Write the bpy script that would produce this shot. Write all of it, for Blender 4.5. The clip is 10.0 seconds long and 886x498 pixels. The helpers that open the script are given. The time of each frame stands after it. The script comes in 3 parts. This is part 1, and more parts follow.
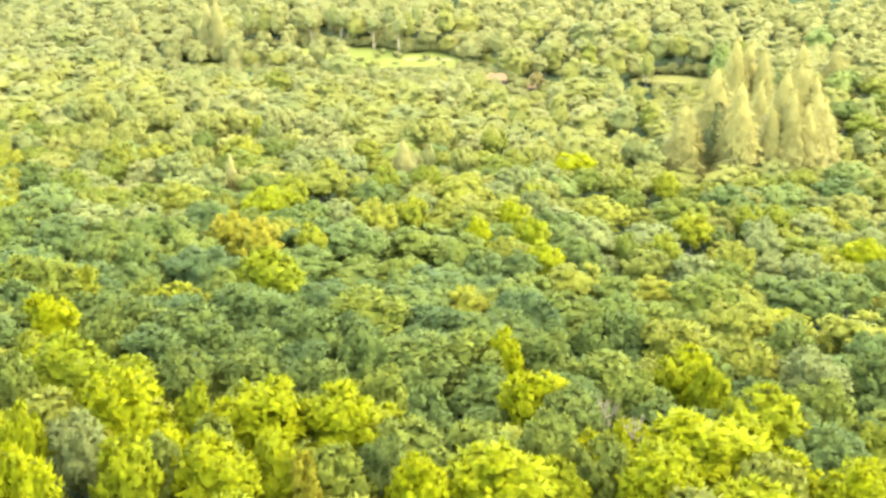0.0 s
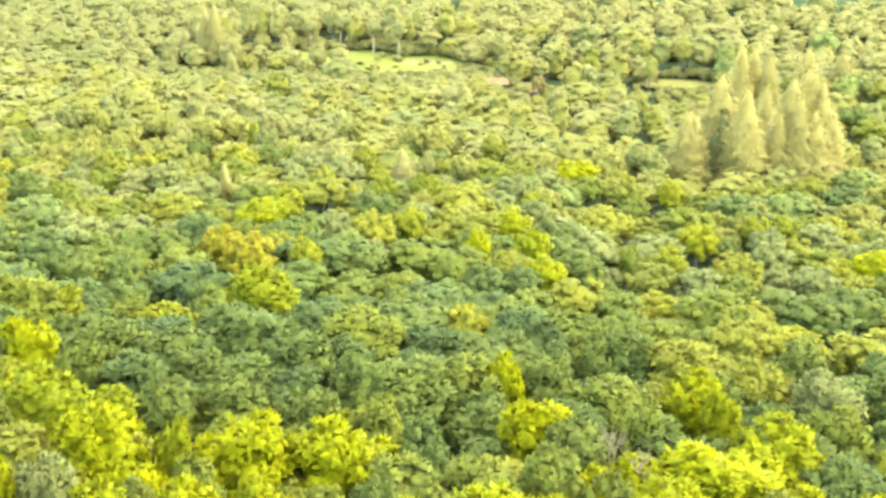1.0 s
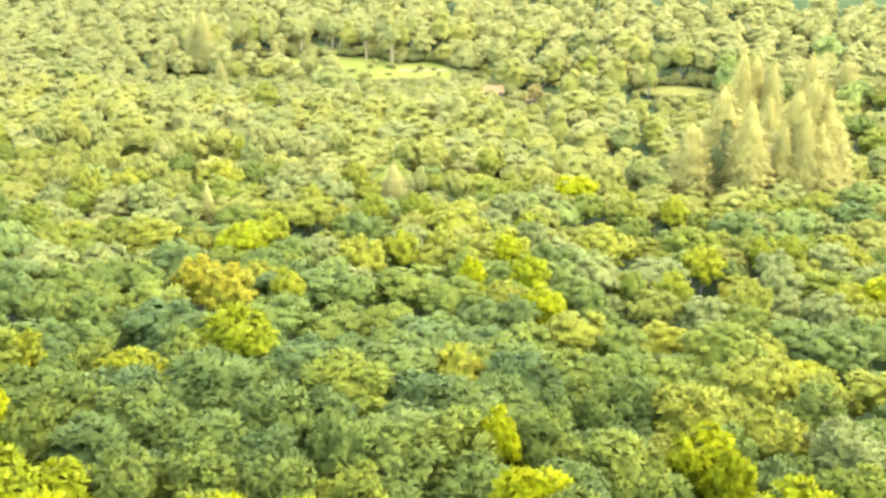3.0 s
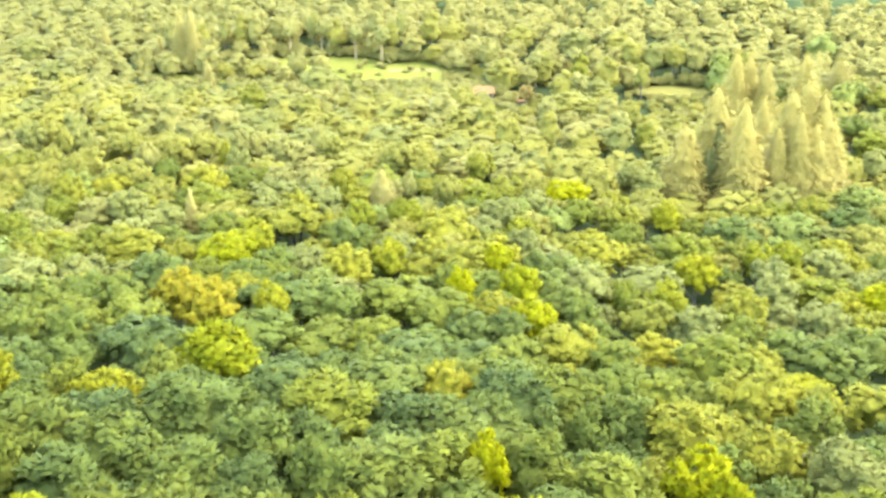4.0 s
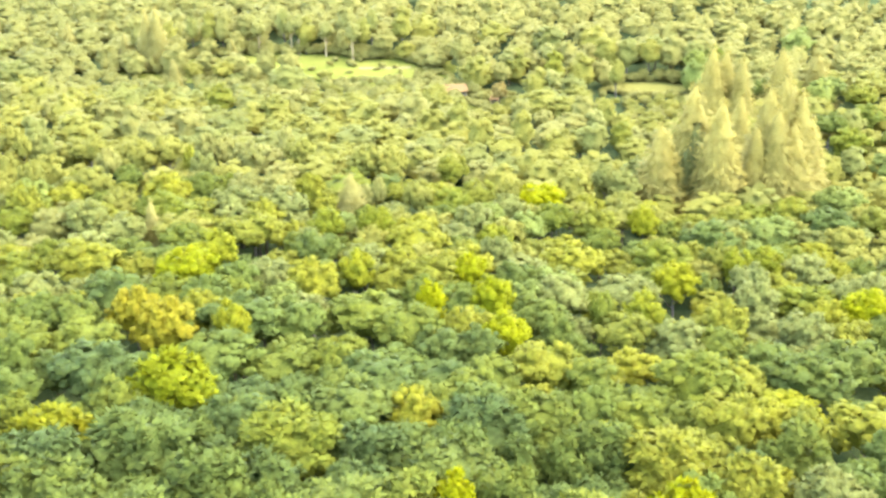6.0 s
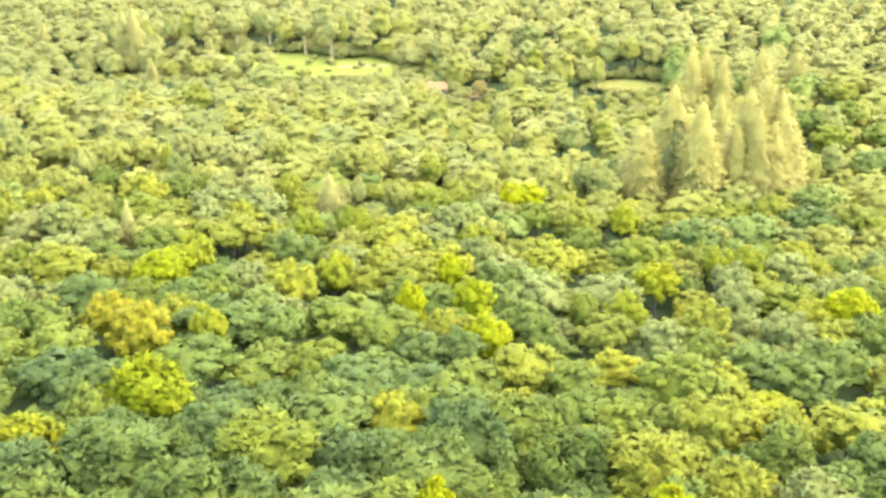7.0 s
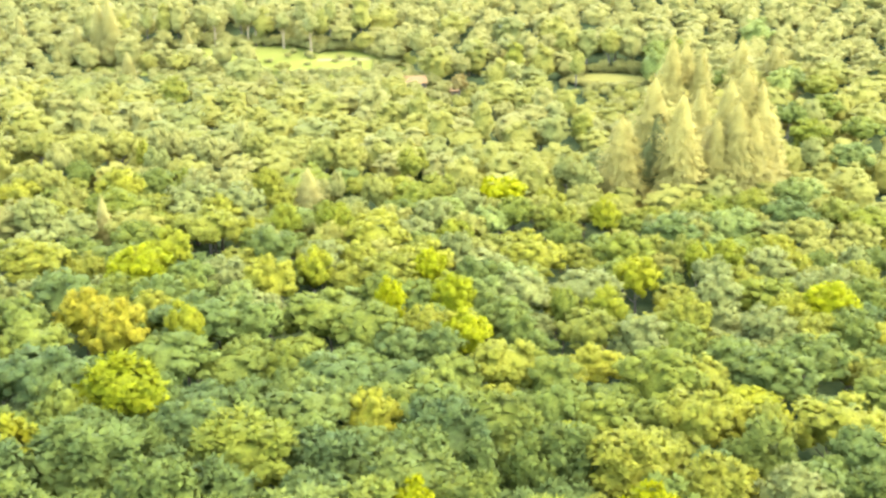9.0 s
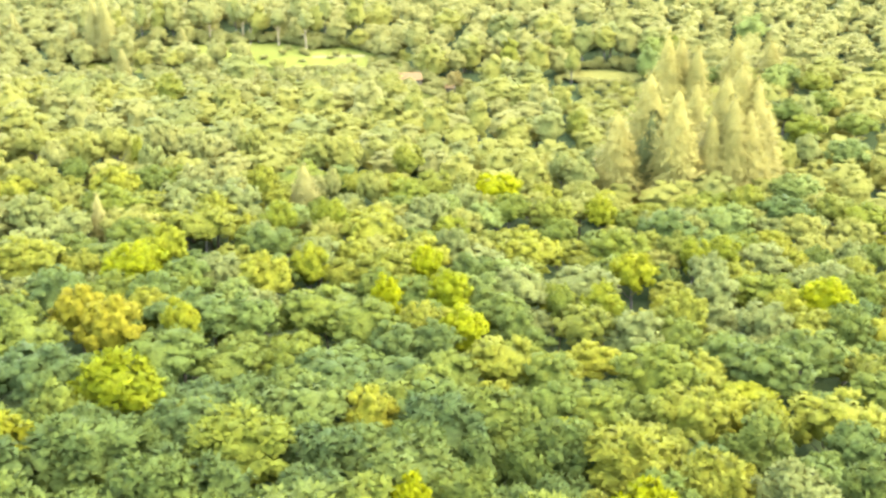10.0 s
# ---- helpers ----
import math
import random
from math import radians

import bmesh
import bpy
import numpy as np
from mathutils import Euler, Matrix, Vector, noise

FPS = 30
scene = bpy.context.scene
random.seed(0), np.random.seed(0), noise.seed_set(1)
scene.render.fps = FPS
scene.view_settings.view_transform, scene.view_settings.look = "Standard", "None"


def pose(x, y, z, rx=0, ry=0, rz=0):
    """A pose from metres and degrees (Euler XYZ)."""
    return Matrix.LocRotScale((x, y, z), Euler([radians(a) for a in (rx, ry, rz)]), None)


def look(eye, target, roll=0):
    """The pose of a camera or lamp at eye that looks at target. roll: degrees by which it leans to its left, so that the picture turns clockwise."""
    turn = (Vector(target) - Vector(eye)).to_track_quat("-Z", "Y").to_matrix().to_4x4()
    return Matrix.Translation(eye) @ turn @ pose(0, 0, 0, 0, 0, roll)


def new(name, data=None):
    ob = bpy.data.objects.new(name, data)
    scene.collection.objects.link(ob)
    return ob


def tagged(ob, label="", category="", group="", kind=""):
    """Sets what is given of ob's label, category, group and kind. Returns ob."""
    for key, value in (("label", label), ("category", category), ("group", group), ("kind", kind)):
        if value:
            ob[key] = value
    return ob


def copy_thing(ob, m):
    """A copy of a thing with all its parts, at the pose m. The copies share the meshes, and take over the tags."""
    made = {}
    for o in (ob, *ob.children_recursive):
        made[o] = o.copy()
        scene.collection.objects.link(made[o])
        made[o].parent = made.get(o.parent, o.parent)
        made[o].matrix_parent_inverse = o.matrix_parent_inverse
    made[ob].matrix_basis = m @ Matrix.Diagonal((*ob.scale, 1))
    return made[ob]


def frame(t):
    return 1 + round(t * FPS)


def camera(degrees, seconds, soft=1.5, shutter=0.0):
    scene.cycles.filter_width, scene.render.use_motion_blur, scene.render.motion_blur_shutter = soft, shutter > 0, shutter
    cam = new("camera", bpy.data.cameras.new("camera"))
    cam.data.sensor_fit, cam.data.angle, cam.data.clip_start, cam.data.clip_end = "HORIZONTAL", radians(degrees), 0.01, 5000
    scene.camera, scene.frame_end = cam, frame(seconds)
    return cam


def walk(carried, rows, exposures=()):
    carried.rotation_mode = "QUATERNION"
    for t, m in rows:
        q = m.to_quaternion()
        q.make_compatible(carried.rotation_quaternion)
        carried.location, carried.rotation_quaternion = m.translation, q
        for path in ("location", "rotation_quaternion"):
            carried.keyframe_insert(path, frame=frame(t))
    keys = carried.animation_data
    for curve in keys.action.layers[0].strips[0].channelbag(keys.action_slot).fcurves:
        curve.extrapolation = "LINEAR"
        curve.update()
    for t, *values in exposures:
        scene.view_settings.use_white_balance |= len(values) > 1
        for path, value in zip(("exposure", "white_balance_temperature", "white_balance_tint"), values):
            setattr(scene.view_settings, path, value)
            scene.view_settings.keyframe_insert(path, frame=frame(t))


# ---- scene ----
import collections

cam = camera(43.75, 10.0, soft=2.8)
walk(cam, [
    (0.0, pose(0.00, 0.00, 82.88, 71.22, -0.19, 0.00)),
    (0.5, pose(0.22, 3.32, 83.01, 71.23, -0.22, 0.06)),
    (1.0, pose(0.51, 6.50, 83.26, 71.24, -0.21, 0.10)),
    (1.5, pose(0.71, 9.60, 83.52, 71.25, -0.18, 0.11)),
    (2.0, pose(0.90, 12.71, 83.85, 71.26, -0.14, 0.08)),
    (2.5, pose(1.19, 15.84, 84.19, 71.25, -0.09, 0.03)),
    (4.0, pose(2.42, 24.09, 85.11, 71.05, 0.02, -0.51)),
    (4.5, pose(2.76, 26.45, 85.48, 70.94, 0.04, -0.76)),
    (5.0, pose(3.23, 28.60, 85.77, 70.84, 0.08, -1.04)),
    (5.5, pose(3.61, 30.59, 85.94, 70.73, 0.13, -1.36)),
    (7.0, pose(4.21, 34.38, 86.14, 70.46, 0.18, -2.84)),
    (7.5, pose(4.44, 35.09, 86.12, 70.40, 0.10, -3.15)),
    (8.0, pose(4.55, 35.59, 86.09, 70.33, -0.01, -3.34)),
    (8.5, pose(4.58, 35.84, 85.90, 70.22, 0.02, -3.63)),
    (9.0, pose(4.54, 35.95, 85.77, 70.14, 0.02, -3.84)),
    (9.5, pose(4.43, 36.04, 85.69, 70.07, 0.01, -4.00)),
    (10.0, pose(4.38, 36.15, 85.56, 70.00, 0.01, -4.11)),
], exposures=((0.0, 5.18, 8450, 18), (10.0, 5.18, 8450, 18)))

# ---- light: a hazy afternoon sun from the right of the flight ----
SUN_TURN, SUN_HEIGHT = radians(84), radians(64)
sun_way = Vector((math.sin(SUN_TURN) * math.cos(SUN_HEIGHT), math.cos(SUN_TURN) * math.cos(SUN_HEIGHT), math.sin(SUN_HEIGHT)))
sun = new("sun", bpy.data.lights.new("sun", "SUN"))
sun.data.energy, sun.data.angle, sun.data.color = 0.30, radians(90), (1.0, 0.86, 0.40)
sun.matrix_world = look(sun_way * 200, (0, 0, 0))
world = bpy.data.worlds.new("sky")
scene.world = world
world.use_nodes = True
sky = world.node_tree.nodes.new("ShaderNodeTexSky")
sky.sky_type, sky.sun_disc, sky.sun_elevation, sky.sun_rotation = "NISHITA", False, SUN_HEIGHT, SUN_TURN
sky.air_density, sky.dust_density = 1.0, 0.6
backing = world.node_tree.nodes["Background"]
backing.inputs["Strength"].default_value = 0.15
world.node_tree.links.new(sky.outputs[0], backing.inputs["Color"])


# ---- materials ----
def shader(name):
    m = bpy.data.materials.new(name)
    m.use_nodes = True
    nodes, links = m.node_tree.nodes, m.node_tree.links
    return m, nodes, links, nodes["Principled BSDF"], nodes["Material Output"]


def leaf_material(name, dark, light, through_light=0.32, per_tree="object", blotches=0.9, grain=1.0, size=1.5, relief_share=1.0):
    """Leaves: a tone for each tree, a smaller change for each spray, blotches within the crown, light passing through."""
    m, nodes, links, body, out = shader(name)
    tree = nodes.new("ShaderNodeAttribute") if per_tree == "mesh" else nodes.new("ShaderNodeObjectInfo")
    if per_tree == "mesh":
        tree.attribute_name = "tree_tone"
    tone = tree.outputs["Fac"] if per_tree == "mesh" else tree.outputs["Random"]
    geo = nodes.new("ShaderNodeNewGeometry")
    blotch = nodes.new("ShaderNodeTexNoise")
    blotch.inputs["Scale"].default_value, blotch.inputs["Detail"].default_value = 0.35, 3
    links.new(geo.outputs["Position"], blotch.inputs["Vector"])
    mix_1 = nodes.new("ShaderNodeMath")
    mix_1.operation = "MULTIPLY_ADD"
    links.new(geo.outputs["Random Per Island"], mix_1.inputs[0])
    mix_1.inputs[1].default_value = 0.40
    links.new(tone, mix_1.inputs[2])
    mix_2 = nodes.new("ShaderNodeMath")
    mix_2.operation = "MULTIPLY_ADD"
    links.new(blotch.outputs["Fac"], mix_2.inputs[0])
    mix_2.inputs[1].default_value = blotches
    links.new(mix_1.outputs[0], mix_2.inputs[2])
    fit_range = nodes.new("ShaderNodeMapRange")
    fit_range.inputs["From Min"].default_value, fit_range.inputs["From Max"].default_value = 0.28, 2.0
    links.new(mix_2.outputs[0], fit_range.inputs["Value"])
    ramp = nodes.new("ShaderNodeValToRGB")
    ramp.color_ramp.elements[0].color, ramp.color_ramp.elements[1].color = (*dark, 1), (*light, 1)
    links.new(fit_range.outputs[0], ramp.inputs["Fac"])
    glow = nodes.new("ShaderNodeBsdfTranslucent")
    tufts = nodes.new("ShaderNodeTexNoise")
    tufts.inputs["Scale"].default_value, tufts.inputs["Detail"].default_value = size * 1.1, 4
    links.new(geo.outputs["Position"], tufts.inputs["Vector"])
    value = nodes.new("ShaderNodeMapRange")
    value.inputs["From Min"].default_value, value.inputs["From Max"].default_value = 0.3, 0.7
    value.inputs["To Min"].default_value, value.inputs["To Max"].default_value = 1 - 0.30 * grain, 1 + 0.26 * grain
    links.new(tufts.outputs["Fac"], value.inputs["Value"])
    tinted = nodes.new("ShaderNodeVectorMath")
    tinted.operation = "SCALE"
    links.new(ramp.outputs["Color"], tinted.inputs[0])
    links.new(value.outputs[0], tinted.inputs["Scale"])
    clumps = nodes.new("ShaderNodeTexNoise")
    clumps.inputs["Scale"].default_value, clumps.inputs["Detail"].default_value, clumps.inputs["Roughness"].default_value = size, 4, 0.65
    links.new(geo.outputs["Position"], clumps.inputs["Vector"])
    relief = nodes.new("ShaderNodeBump")
    relief.inputs["Strength"].default_value, relief.inputs["Distance"].default_value = 0.9 * grain * relief_share, 1.0 / size
    links.new(clumps.outputs["Fac"], relief.inputs["Height"])
    links.new(relief.outputs[0], glow.inputs["Normal"])
    links.new(relief.outputs[0], body.inputs["Normal"])
    links.new(tinted.outputs[0], body.inputs["Base Color"])
    body.inputs["Roughness"].default_value = 0.75
    body.inputs["Specular IOR Level"].default_value = 0.04
    links.new(tinted.outputs[0], glow.inputs["Color"])
    both = nodes.new("ShaderNodeMixShader")
    both.inputs["Fac"].default_value = through_light
    links.new(body.outputs[0], both.inputs[1])
    links.new(glow.outputs[0], both.inputs[2])
    links.new(both.outputs[0], out.inputs["Surface"])
    return m


def rough_material(name, dark, light, scale, roughness=0.85, bump=0.3, fine=8.0):
    """A matt surface with blotches and grain."""
    m, nodes, links, body, out = shader(name)
    geo = nodes.new("ShaderNodeNewGeometry")
    big, small = nodes.new("ShaderNodeTexNoise"), nodes.new("ShaderNodeTexNoise")
    big.inputs["Scale"].default_value, big.inputs["Detail"].default_value = scale, 4
    small.inputs["Scale"].default_value, small.inputs["Detail"].default_value = scale * fine, 3
    add = nodes.new("ShaderNodeMath")
    add.operation = "MULTIPLY_ADD"
    add.inputs[1].default_value = 0.5
    for n in (big, small):
        links.new(geo.outputs["Position"], n.inputs["Vector"])
    links.new(small.outputs["Fac"], add.inputs[0])
    links.new(big.outputs["Fac"], add.inputs[2])
    fit_range = nodes.new("ShaderNodeMapRange")
    fit_range.inputs["From Min"].default_value, fit_range.inputs["From Max"].default_value = 0.5, 1.0
    links.new(add.outputs[0], fit_range.inputs["Value"])
    ramp = nodes.new("ShaderNodeValToRGB")
    ramp.color_ramp.elements[0].color, ramp.color_ramp.elements[1].color = (*dark, 1), (*light, 1)
    links.new(fit_range.outputs[0], ramp.inputs["Fac"])
    links.new(ramp.outputs["Color"], body.inputs["Base Color"])
    body.inputs["Roughness"].default_value = roughness
    body.inputs["Specular IOR Level"].default_value = 0.0
    relief = nodes.new("ShaderNodeBump")
    relief.inputs["Strength"].default_value = bump
    links.new(small.outputs["Fac"], relief.inputs["Height"])
    links.new(relief.outputs[0], body.inputs["Normal"])
    return m


LEAF_TONES = {
    "mid": ((0.038, 0.059, 0.015), (0.093, 0.106, 0.010)),
    "olive": ((0.067, 0.079, 0.014), (0.128, 0.129, 0.011)),
    "pale": ((0.072, 0.087, 0.024), (0.105, 0.116, 0.029)),
    "yellow": ((0.074, 0.094, 0.006), (0.150, 0.156, 0.002)),
    "chartreuse": ((0.066, 0.084, 0.010), (0.128, 0.130, 0.006)),
    "gold": ((0.074, 0.080, 0.009), (0.146, 0.126, 0.009)),
    "blue": ((0.031, 0.053, 0.017), (0.068, 0.090, 0.014)),
    "green": ((0.064, 0.090, 0.022), (0.103, 0.124, 0.024)),
    "jade": ((0.038, 0.060, 0.017), (0.088, 0.104, 0.013)),
    # paler copies of the leaf tones for distant trees: haze put into the colour
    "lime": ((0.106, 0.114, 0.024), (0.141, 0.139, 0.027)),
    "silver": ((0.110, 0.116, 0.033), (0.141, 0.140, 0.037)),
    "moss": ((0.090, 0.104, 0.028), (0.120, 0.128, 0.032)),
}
HAZE_TONES = ("lime", "silver", "moss")
LEAVES = {k: leaf_material(k + "_leaves", *v, through_light=0.5 if k in HAZE_TONES else 0.38, grain=0.6 if k in HAZE_TONES else 1.0, size=1.0 if k in HAZE_TONES else 1.6, relief_share=0.4 if k in HAZE_TONES else 0.6) for k, v in LEAF_TONES.items()}
NEEDLES = leaf_material("spruce_needles", (0.138, 0.126, 0.034), (0.205, 0.180, 0.048), 0.45, grain=0.4)
GOLD_NEEDLES = leaf_material("golden_needles", (0.150, 0.142, 0.042), (0.205, 0.188, 0.056), 0.5, grain=0.4)
# darkened copy of the spruce needles, shade put into the colour
SHADE_NEEDLES = leaf_material("shaded_needles", (0.050, 0.066, 0.022), (0.095, 0.104, 0.032), 0.3, grain=0.5)
BIRCH_LEAVES = leaf_material("birch_leaves", (0.112, 0.120, 0.034), (0.152, 0.152, 0.045), 0.45, grain=0.3)
RUST_LEAVES = leaf_material("rust_leaves", (0.150, 0.122, 0.036), (0.200, 0.158, 0.048), 0.5)
# leaves of the far woods; the light end carries haze painted as colour
HAZED_LEAVES = leaf_material("hazed_leaves", (0.108, 0.114, 0.032), (0.144, 0.140, 0.038), 0.5, "mesh", 0.5, 0.6, 0.8, 0.35)
BARK = rough_material("bark", (0.045, 0.042, 0.034), (0.10, 0.09, 0.07), 2.0)
PALE_BARK = rough_material("pale_bark", (0.115, 0.095, 0.048), (0.18, 0.148, 0.080), 2.5)
DEAD_WOOD = rough_material("dead_wood", (0.085, 0.070, 0.040), (0.14, 0.115, 0.065), 3.0)
# floor kept near black: the shade in gaps between crowns is in its colour
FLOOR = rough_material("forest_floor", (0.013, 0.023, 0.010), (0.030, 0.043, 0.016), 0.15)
GRASS = rough_material("meadow_grass", (0.058, 0.070, 0.014), (0.079, 0.086, 0.019), 0.09)
DRY_GRASS = rough_material("dry_grass", (0.072, 0.074, 0.019), (0.096, 0.093, 0.026), 0.10)
TRACK = rough_material("sandy_track", (0.092, 0.086, 0.038), (0.118, 0.108, 0.050), 0.4)
TILE = rough_material("roof_tile", (0.085, 0.055, 0.024), (0.115, 0.076, 0.034), 1.2)
PLASTER = rough_material("plaster", (0.072, 0.062, 0.034), (0.095, 0.082, 0.048), 0.8)
GLASS, _, _, glass_body, _ = shader("window_glass")
glass_body.inputs["Base Color"].default_value = (0.03, 0.035, 0.04, 1)
glass_body.inputs["Roughness"].default_value = 0.08

# ---- the land: a slope that falls into a shallow valley and climbs again ----
TREE_HEIGHT = 15.0


def soft_limit(v, low, high):
    """v between low and high, easing to the limits outside."""
    mid, half = (low + high) / 2, (high - low) / 2
    u = (v - mid) / half
    return mid + half * np.where(np.abs(u) < 0.8, u, np.sign(u) * (0.8 + 0.2 * np.tanh((np.abs(u) - 0.8) / 0.2)))


def canopy(x, y):
    """Height of the treetops."""
    u, v = soft_limit(np.asarray(x, float), -340, 340) / 100, (soft_limit(np.asarray(y, float), -60, 760) - 250) / 100
    return 16.05 - 8.81 * u - 6.34 * v + 3.91 * u * v + 3.01 * v * v


def land(x, y):
    return canopy(x, y) - TREE_HEIGHT


def inside(x, y, cx, cy, rx, ry):
    return ((x - cx) / rx) ** 2 + ((y - cy) / ry) ** 2 < 1


def is_open(x, y):
    """Meadow, field, house plot: no trees."""
    return (inside(x, y, -60, 508, 42, 16) or inside(x, y, -16, 494, 26, 17) or inside(x, y, 101, 463, 15, 8)
            or inside(x, y, 22, 452, 7, 5.5) or inside(x, y, 36, 442, 4, 4))


def growth(x, y):
    """Share of full height: scrub before each clearing, rising from its near edge to fit under the camera's sightline,
    full-grown forest elsewhere.
    """
    edge = 0
    if -108 < x < 24:
        edge = 482
    elif -145 < x <= -108:
        edge = 482 - (x + 108) * 0.9
    elif 6 < x < 46:
        edge = 450
    elif 72 < x < 122:
        edge = 456
    if edge - 75 < y < edge + 4:
        return min(max(((edge - y) * 0.16 + 2.5) / TREE_HEIGHT, 0.2 if x > -108 else 0.2 - (x + 108) / 50), 1.0)
    return 1.0


def mesh_of(name, verts, faces, material, bulge=None):
    """A mesh; bulge: normals of a rounded mass of leaves."""
    me = bpy.data.meshes.new(name)
    me.from_pydata([tuple(v) for v in verts], [], [tuple(f) for f in faces])
    me.materials.append(material)
    me.update()
    if bulge is not None:
        me.polygons.foreach_set("use_smooth", [True] * len(me.polygons))
        me.normals_split_custom_set_from_vertices([tuple(n) for n in bulge])
    return me


def part(name, me, parent, label="", material=None):
    """One mesh object under a thing."""
    ob = new(name, me)
    ob.parent = parent
    if label:
        tagged(ob, label)
    if material is not None:
        ob.material_slots[0].link = "OBJECT"
        ob.material_slots[0].material = material
    return ob


def sheet(name, xs, ys, material, lift=0.0, keep=None):
    """A sheet that follows the land."""
    gx, gy = np.meshgrid(xs, ys)
    gz = land(gx, gy) + lift
    verts = np.stack([gx.ravel(), gy.ravel(), gz.ravel()], 1)
    nx = len(xs)
    faces = [(j * nx + i, j * nx + i + 1, (j + 1) * nx + i + 1, (j + 1) * nx + i)
             for j in range(len(ys) - 1) for i in range(nx - 1)
             if keep is None or keep((xs[i] + xs[i + 1]) / 2, (ys[j] + ys[j + 1]) / 2)]
    me = mesh_of(name, verts, faces, material)
    for p in me.polygons:
        p.use_smooth = True
    return new(name, me)


spread = np.sinh(np.linspace(-4.2, 4.2, 121)) / math.sinh(4.2) * 4000
inner = np.linspace(-400, 400, 81)
wide = np.unique(np.concatenate([inner, spread[np.abs(spread) > 410]]))
tagged(sheet("ground", wide, wide + 300, FLOOR), "forest floor of litter and low green growth, colour darkened for the gaps' shade", "ground", kind="structure")
fine_x = lambda a, b: np.arange(a, b + 0.1, 2.0)
tagged(sheet("meadow", fine_x(-128, 30), fine_x(462, 544), GRASS, 0.06,
             lambda x, y: inside(x, y, -58, 507, 66, 33) or inside(x, y, -12, 494, 36, 28)),
       "sunlit green meadow in a forest clearing", "meadow", kind="structure")
tagged(sheet("field", fine_x(74, 128), fine_x(444, 492), DRY_GRASS, 0.06, lambda x, y: inside(x, y, 101, 463, 19, 11)),
       "small dry yellow field between the trees", "field", kind="structure")
tagged(sheet("lawn", fine_x(6, 50), fine_x(434, 466), GRASS, 0.06, lambda x, y: inside(x, y, 28, 449, 20, 15)),
       "mown grass round the small house", "lawn", kind="structure")
tagged(sheet("path", np.arange(-17, 5.1, 1.0), 497.0 + np.arange(-1.6, 1.7, 0.8), TRACK, 0.14),
       "pale sandy track across the meadow", "path", kind="structure")

# ---- trees ----
rng = np.random.default_rng(7)


def unit(v):
    return v / np.maximum(np.linalg.norm(v, axis=-1, keepdims=True), 1e-9)


def ball(cuts):
    bm = bmesh.new()
    bmesh.ops.create_icosphere(bm, subdivisions=cuts, radius=1.0)
    v, f = np.array([v.co[:] for v in bm.verts]), np.array([[v.index for v in f.verts] for f in bm.faces])
    bm.free()
    return v, f


BALLS = {1: ball(1), 2: ball(2)}
ICO_V, ICO_F = BALLS[1]


def kites(place, along, facing, length, width):
    """Leaf sprays: bent kites at the places, along their ways."""
    side = unit(np.cross(along, facing))
    facing = unit(np.cross(side, along))
    length, width = length[:, None], width[:, None]
    belly = place + along * length * 0.45
    v = np.stack([place, belly + side * width * 0.5 - facing * width * 0.12, place + along * length - facing * length * 0.12,
                  belly - side * width * 0.5 - facing * width * 0.12], 1)
    n = len(place)
    f = np.arange(n * 4).reshape(n, 4)
    tri = np.concatenate([f[:, [0, 1, 2]], f[:, [0, 2, 3]]])
    return v.reshape(-1, 3), tri


